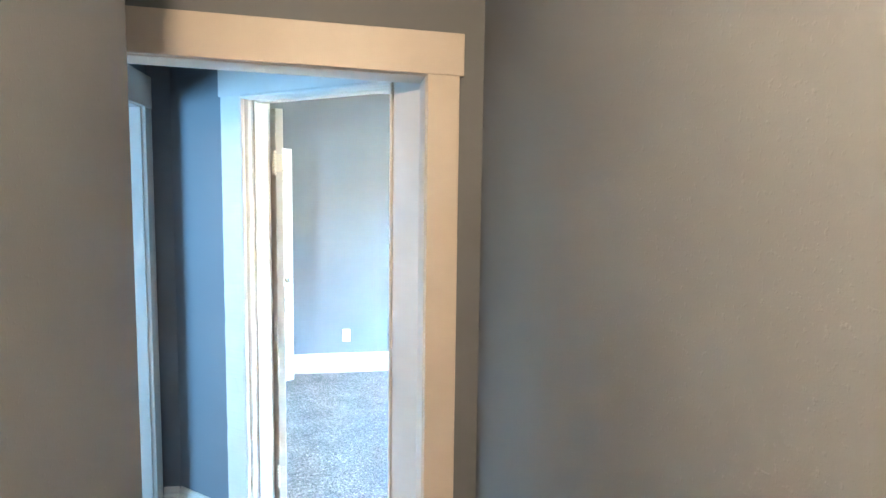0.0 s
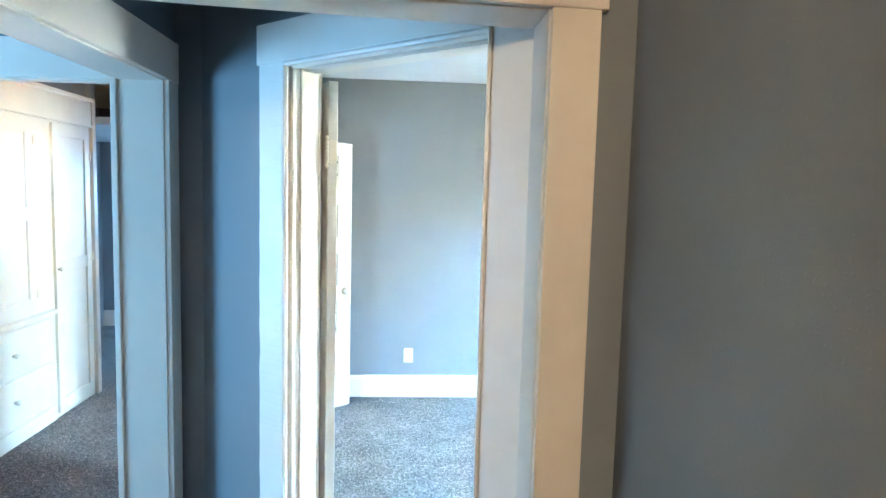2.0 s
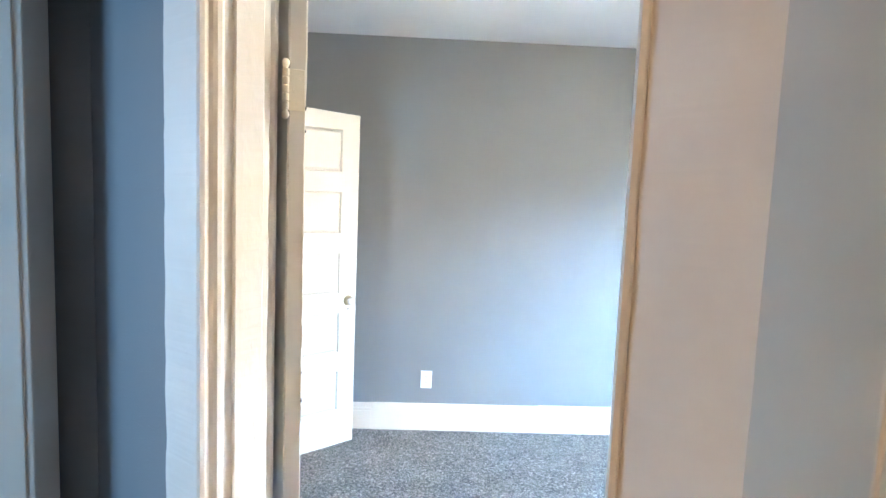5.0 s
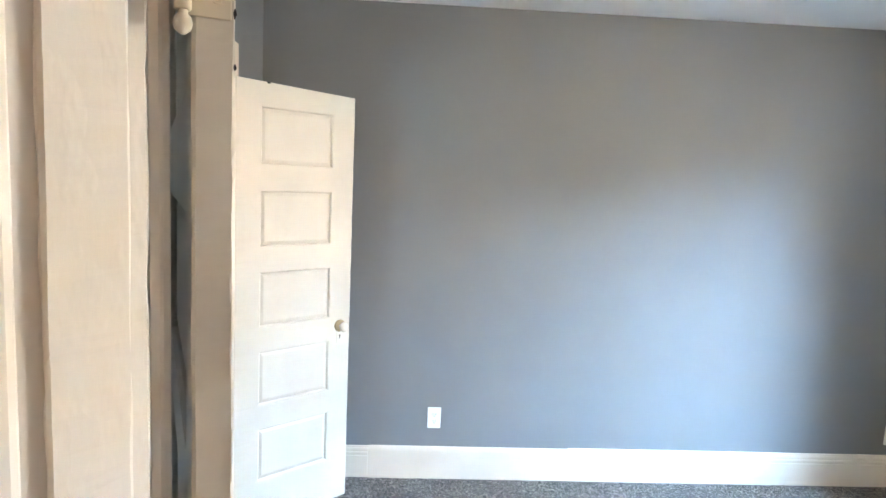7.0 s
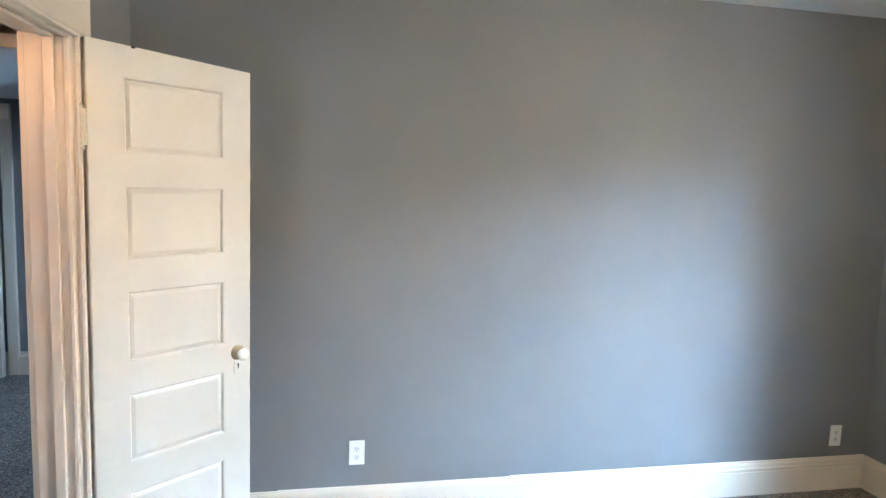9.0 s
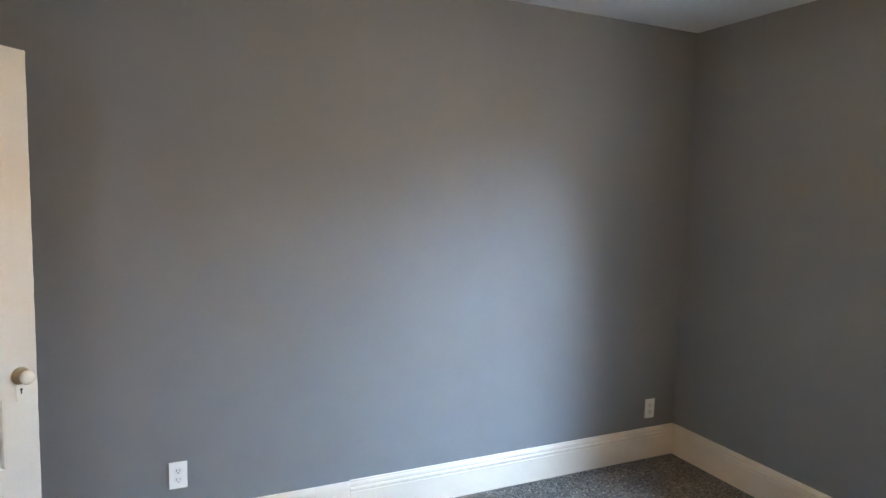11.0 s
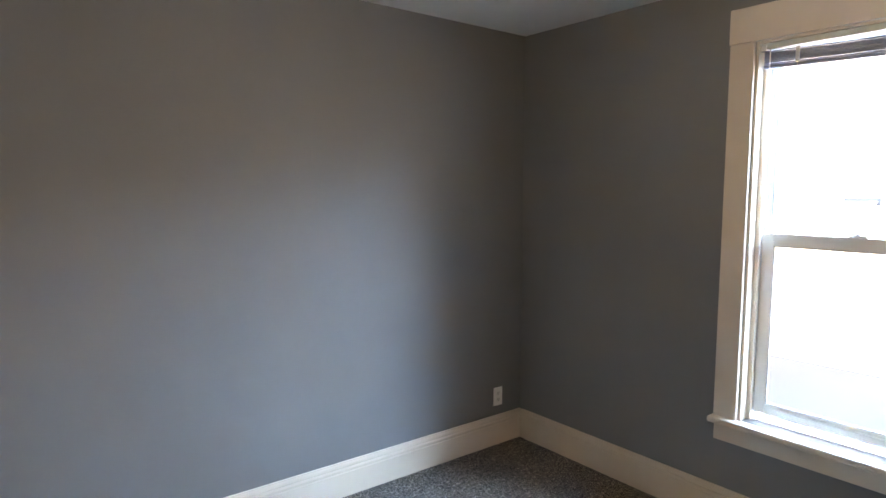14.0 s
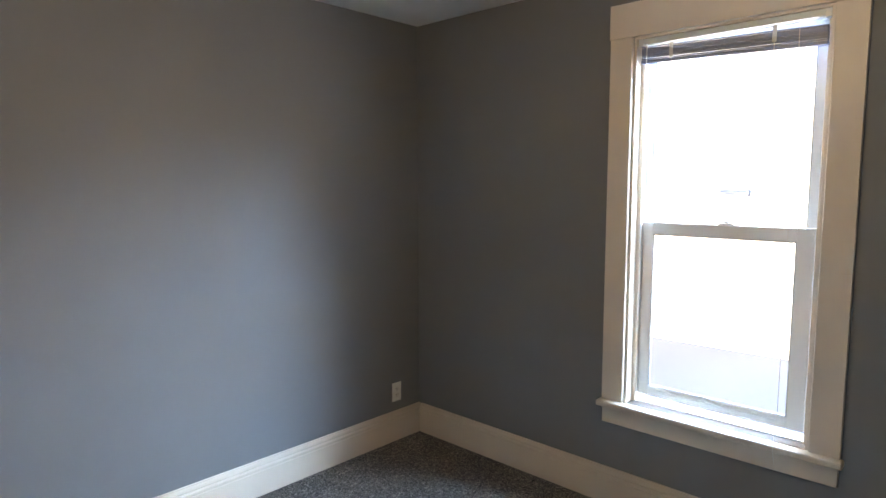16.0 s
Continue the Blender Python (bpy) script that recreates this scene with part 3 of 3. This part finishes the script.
# ---- raised blind ----
blind = empty("window_blind", "grey mini blind drawn up under the window head", "blind", frame_of((XE, 0), (XE, 1)))
ba, bb = y0 + 0.016, y1 - 0.016
slab("headrail", (ba, -0.045, z1 - 0.036), (bb, -0.010, z1 - 0.011), BLINDRAIL, blind, bevel=0.002)
for yy in (ba - 0.004, bb - 0.018):
    slab("bracket", (yy, -0.048, z1 - 0.042), (yy + 0.022, -0.006, z1 - 0.0105), CLEAR, blind, bevel=0.002)
zs = z1 - 0.055
hang = 0.034  # the stack hangs lower at its south end
for k in range(30):
    z = zs - 0.0019 * k
    tilt = 0.4 * math.sin(k * 2.1)
    bm = bmesh.new()
    m = pose(0, -0.028, z, tilt * 4, 0.12 * math.sin(k * 1.3), 0)
    prof = [(-0.0125, 0.0), (-0.006, 0.0012), (0.0, 0.0016), (0.006, 0.0012), (0.0125, 0.0), (0.0125, -0.0026), (0.0, -0.0012), (-0.0125, -0.0026)]
    add_profile(bm, prof, bb - ba - 0.016, m @ Matrix(((0, 0, 1, ba + 0.008), (1, 0, 0, 0), (0, 1, 0, 0), (0, 0, 0, 1))))
    for v in bm.verts:
        v.co.z += hang * (v.co.x - (ba + bb) / 2)
    part("slat", bm, BLIND, blind)
bm = bmesh.new()
add_box(bm, (ba + 0.006, -0.042, zs - 0.074), (bb - 0.006, -0.014, zs - 0.059), 0.003)
for v in bm.verts:
    v.co.z += hang * (v.co.x - (ba + bb) / 2)
part("bottom_rail", bm, BLIND, blind)


def cord(parent, pts, r=0.0011, name="cord", mat=None):
    cu = bpy.data.curves.new(name, "CURVE")
    cu.dimensions, cu.bevel_depth, cu.bevel_resolution = "3D", r, 1
    sp = cu.splines.new("POLY")
    sp.points.add(len(pts) - 1)
    for p, q in zip(sp.points, pts):
        p.co = (*q, 1)
    ob = new(name, cu)
    cu.materials.append(mat or CORD)
    ob.parent = parent
    return ob


for yy in (2.967, 3.379):
    cord(blind, [(yy, -0.014, z1 - 0.036), (yy, -0.0135, zs - 0.085)], 0.0009, "ladder_cord")
    bm = bmesh.new()
    add_box(bm, (yy - 0.008, -0.0125, zs - 0.05), (yy + 0.008, -0.011, z1 - 0.04), 0.0005)
    part("ladder_tape", bm, CLEAR, blind)
cord(blind, [(ba + 0.100, -0.006, z1 - 0.03), (ba + 0.098, 0.004, 1.3), (ba + 0.095, 0.020, 0.66), (ba + 0.095, 0.061, 0.545), (ba + 0.094, 0.0625, 0.50), (ba + 0.093, 0.030, 0.44)], 0.0010, "pull_cord")
cord(blind, [(bb - 0.036, -0.006, z1 - 0.035), (bb - 0.034, -0.004, 1.30)], 0.0028, "tilt_wand", CLEAR)

# ---- outlets ----
def outlet(m):
    """A duplex outlet: plate, two faces with slots, centre screw. Local x across, y out of the wall, z up."""
    e = empty("power_outlet", "white duplex power outlet with a plastic cover plate", "outlet", m, group="wall outlets")
    slab("cover_plate", (-0.036, -0.007, -0.0585), (0.036, -0.0005, 0.0585), PLATE, e, bevel=0.0028)
    for zc in (0.0195, -0.0195):
        bm = bmesh.new()
        add_turned(bm, [(0.0172, 0.0), (0.0172, 0.0018), (0.0162, 0.0024)], pose(0, -0.0066, zc, 90), 24)
        for v in bm.verts:
            v.co.z = zc + max(-0.0135, min(0.0135, v.co.z - zc))
        face = part("receptacle", bm, PLATE2, e)
        for xx, hh in ((-0.0064, 0.0042), (0.0064, 0.0034)):
            slab("slot", (xx - 0.0013, -0.0094, zc + 0.003 - hh), (xx + 0.0013, -0.0086, zc + 0.003 + hh), DARK, face)
        bm = bmesh.new()
        add_turned(bm, [(0.0026, 0), (0.0026, 0.0008)], pose(0, -0.0086, zc - 0.0085, 90), 12)
        part("slot", bm, DARK, face)
    bm = bmesh.new()
    add_turned(bm, [(0.0032, 0), (0.0030, 0.0010), (0.0015, 0.0014)], pose(0, -0.0068, 0, 90), 14)
    part("screw", bm, PLATE2, e)
    return e


out1 = outlet(pose(0.147, YN, 0.341))
copy_thing(out1, pose(2.75, YN, 0.301, 0, 1.0, 0))

# ---- built-in cupboard of the dressing room ----
XC = -2.33


def framed_leaf(name, ya, yb, za, zb, rails, parent, st=0.075):
    """A flat framed cupboard door that faces east: stiles, rails at the given heights and recessed panels."""
    e = new(name)
    e.parent = parent
    slab("stile", (XC, ya, za), (XC + 0.020, ya + st, zb), CAB, e, bevel=0.0025)
    slab("stile", (XC, yb - st, za), (XC + 0.020, yb, zb), CAB, e, bevel=0.0025)
    edges = [za + 0.09] + [z for r in rails for z in (r - 0.045, r + 0.045)] + [zb - 0.085]
    spans = list(zip(edges[::2], edges[1::2]))
    cuts = [za] + [v for s in spans for v in s] + [zb]
    for lo, hi in zip(cuts[::2], cuts[1::2]):
        slab("rail", (XC, ya + st, lo), (XC + 0.0195, yb - st, hi), CAB, e, bevel=0.0025)
    for lo, hi in spans:
        slab("panel", (XC, ya + st - 0.004, lo - 0.004), (XC + 0.009, yb - st + 0.004, hi + 0.004), CAB, e)
    return e


def small_knob(parent, y, z, x=XC + 0.02):
    bm = bmesh.new()
    add_turned(bm, [(0.010, 0), (0.008, 0.010), (0.014, 0.016), (0.017, 0.024), (0.012, 0.031), (0.003, 0.033)], pose(x, y, z, 0, 90), 18)
    part("knob", bm, CHINA, parent, "small round white knob", smooth=True)


cup = empty("built_in_cupboard", "white painted built-in cupboard with panelled doors and drawers", "cupboard", kind="")
slab("body", (-2.355, 2.60, 0.0), (XC, 4.99, 2.095), CAB, cup)
slab("base_board", (XC, 2.60, 0.0), (XC + 0.012, 4.43, 0.105), CAB, cup, bevel=0.002)
slab("frieze", (-2.355, 2.60, 2.095), (XC + 0.022, 4.99, 2.265), CAB, cup, bevel=0.003)
slab("frieze_moulding", (XC + 0.0, 2.60, 2.080), (XC + 0.034, 4.99, 2.100), CAB, cup, bevel=0.006)
slab("cornice", (-2.355, 2.60, 2.2655), (XC + 0.040, 4.99, 2.300), CAB, cup, bevel=0.008)
slab("ledge", (XC, 2.60, 0.765), (XC + 0.055, 4.432, 0.790), CAB, cup, bevel=0.006)
tall = framed_leaf("tall_door", 4.462, 4.955, 0.035, 2.065, (1.075,), cup, 0.07)
small_knob(tall, 4.485, 1.058)
for zz in (0.30, 1.10, 1.86):
    slab("hinge", (XC + 0.020, 4.945, zz - 0.03), (XC + 0.026, 4.965, zz + 0.03), HINGE, tall, bevel=0.001)
for ya, yb in ((3.62, 4.235), (2.98, 3.595)):
    d = framed_leaf("upper_door", ya, yb, 0.815, 2.055, (1.455,), cup, 0.085)
    for zz in (0.93, 1.93):
        slab("hinge", (XC + 0.020, yb - 0.012, zz - 0.028), (XC + 0.026, yb + 0.012, zz + 0.028), HINGE, d, bevel=0.001)
    small_knob(d, ya + 0.04, 1.12)
for za, zb, zk in ((0.455, 0.735, 0.582), (0.125, 0.430, 0.285)):
    for ya, yb in ((3.52, 4.395), (2.62, 3.495)):
        e = new("drawer")
        e.parent = cup
        slab("drawer_front", (XC + 0.001, ya, za), (XC + 0.020, yb, zb), CAB, e, bevel=0.005)
        small_knob(e, yb - 0.44 if ya > 3 else ya + 0.44, zk)
tagged(slab("trim", (-2.36, 4.992, 0.0), (XC + 0.03, 5.045, 2.30), TRIM, bevel=0.004), "cream corner board at the end of the cupboard", "trim", kind="structure")
tagged(slab("trim", (-2.95, 5.15, 0.0), (-2.93, 5.25, 2.05), TRIM, bevel=0.004), "white painted door casing by the cupboard", "trim", kind="structure")
tagged(slab("ceiling", (-3.4, 5.3, 2.14), (-0.95, 7.45, 2.20), CEILING), "lower white ceiling over the far room", "ceiling", kind="structure")
baseboard((-3.4, 7.45), (-0.95, 7.45))

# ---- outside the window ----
# glowing panel added as the blank bright view and as low warm light
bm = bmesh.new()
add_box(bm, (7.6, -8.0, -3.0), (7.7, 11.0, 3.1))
tagged(part("backdrop", bm, OUTSIDE), "warm glowing panel standing in for daylight beyond the window", "backdrop", kind="structure")
bm = bmesh.new()
low = [(3.6, -3.0, -1.6), (7.5, -3.0, -0.27), (7.5, 11.0, -0.35), (3.6, 11.0, -1.7)]
a = [bm.verts.new(p) for p in low]
b = [bm.verts.new((p[0], p[1], p[2] - 0.15)) for p in low]
bm.faces.new(a)
bm.faces.new(list(reversed(b)))
for i in range(4):
    bm.faces.new((a[i], a[(i + 1) % 4], b[(i + 1) % 4], b[i]))
tagged(part("low_roof", bm, PALEROOF), "pale sloping low roof outside the window", "roof", kind="structure")
hood = empty("wall_vent", "small blue grey vent hood on the wall outside", "vent", pose(7.52, 4.57, 1.45))
bm = bmesh.new()
add_turned(bm, [(0.05, 0.0), (0.13, 0.02), (0.15, 0.05), (0.15, 0.06)], pose(0, 0, -0.03), 20)
part("hood", bm, VENT, hood)
slab("back_plate", (0.03, -0.17, -0.02), (0.079, 0.17, 0.06), VENT, hood, bevel=0.004)
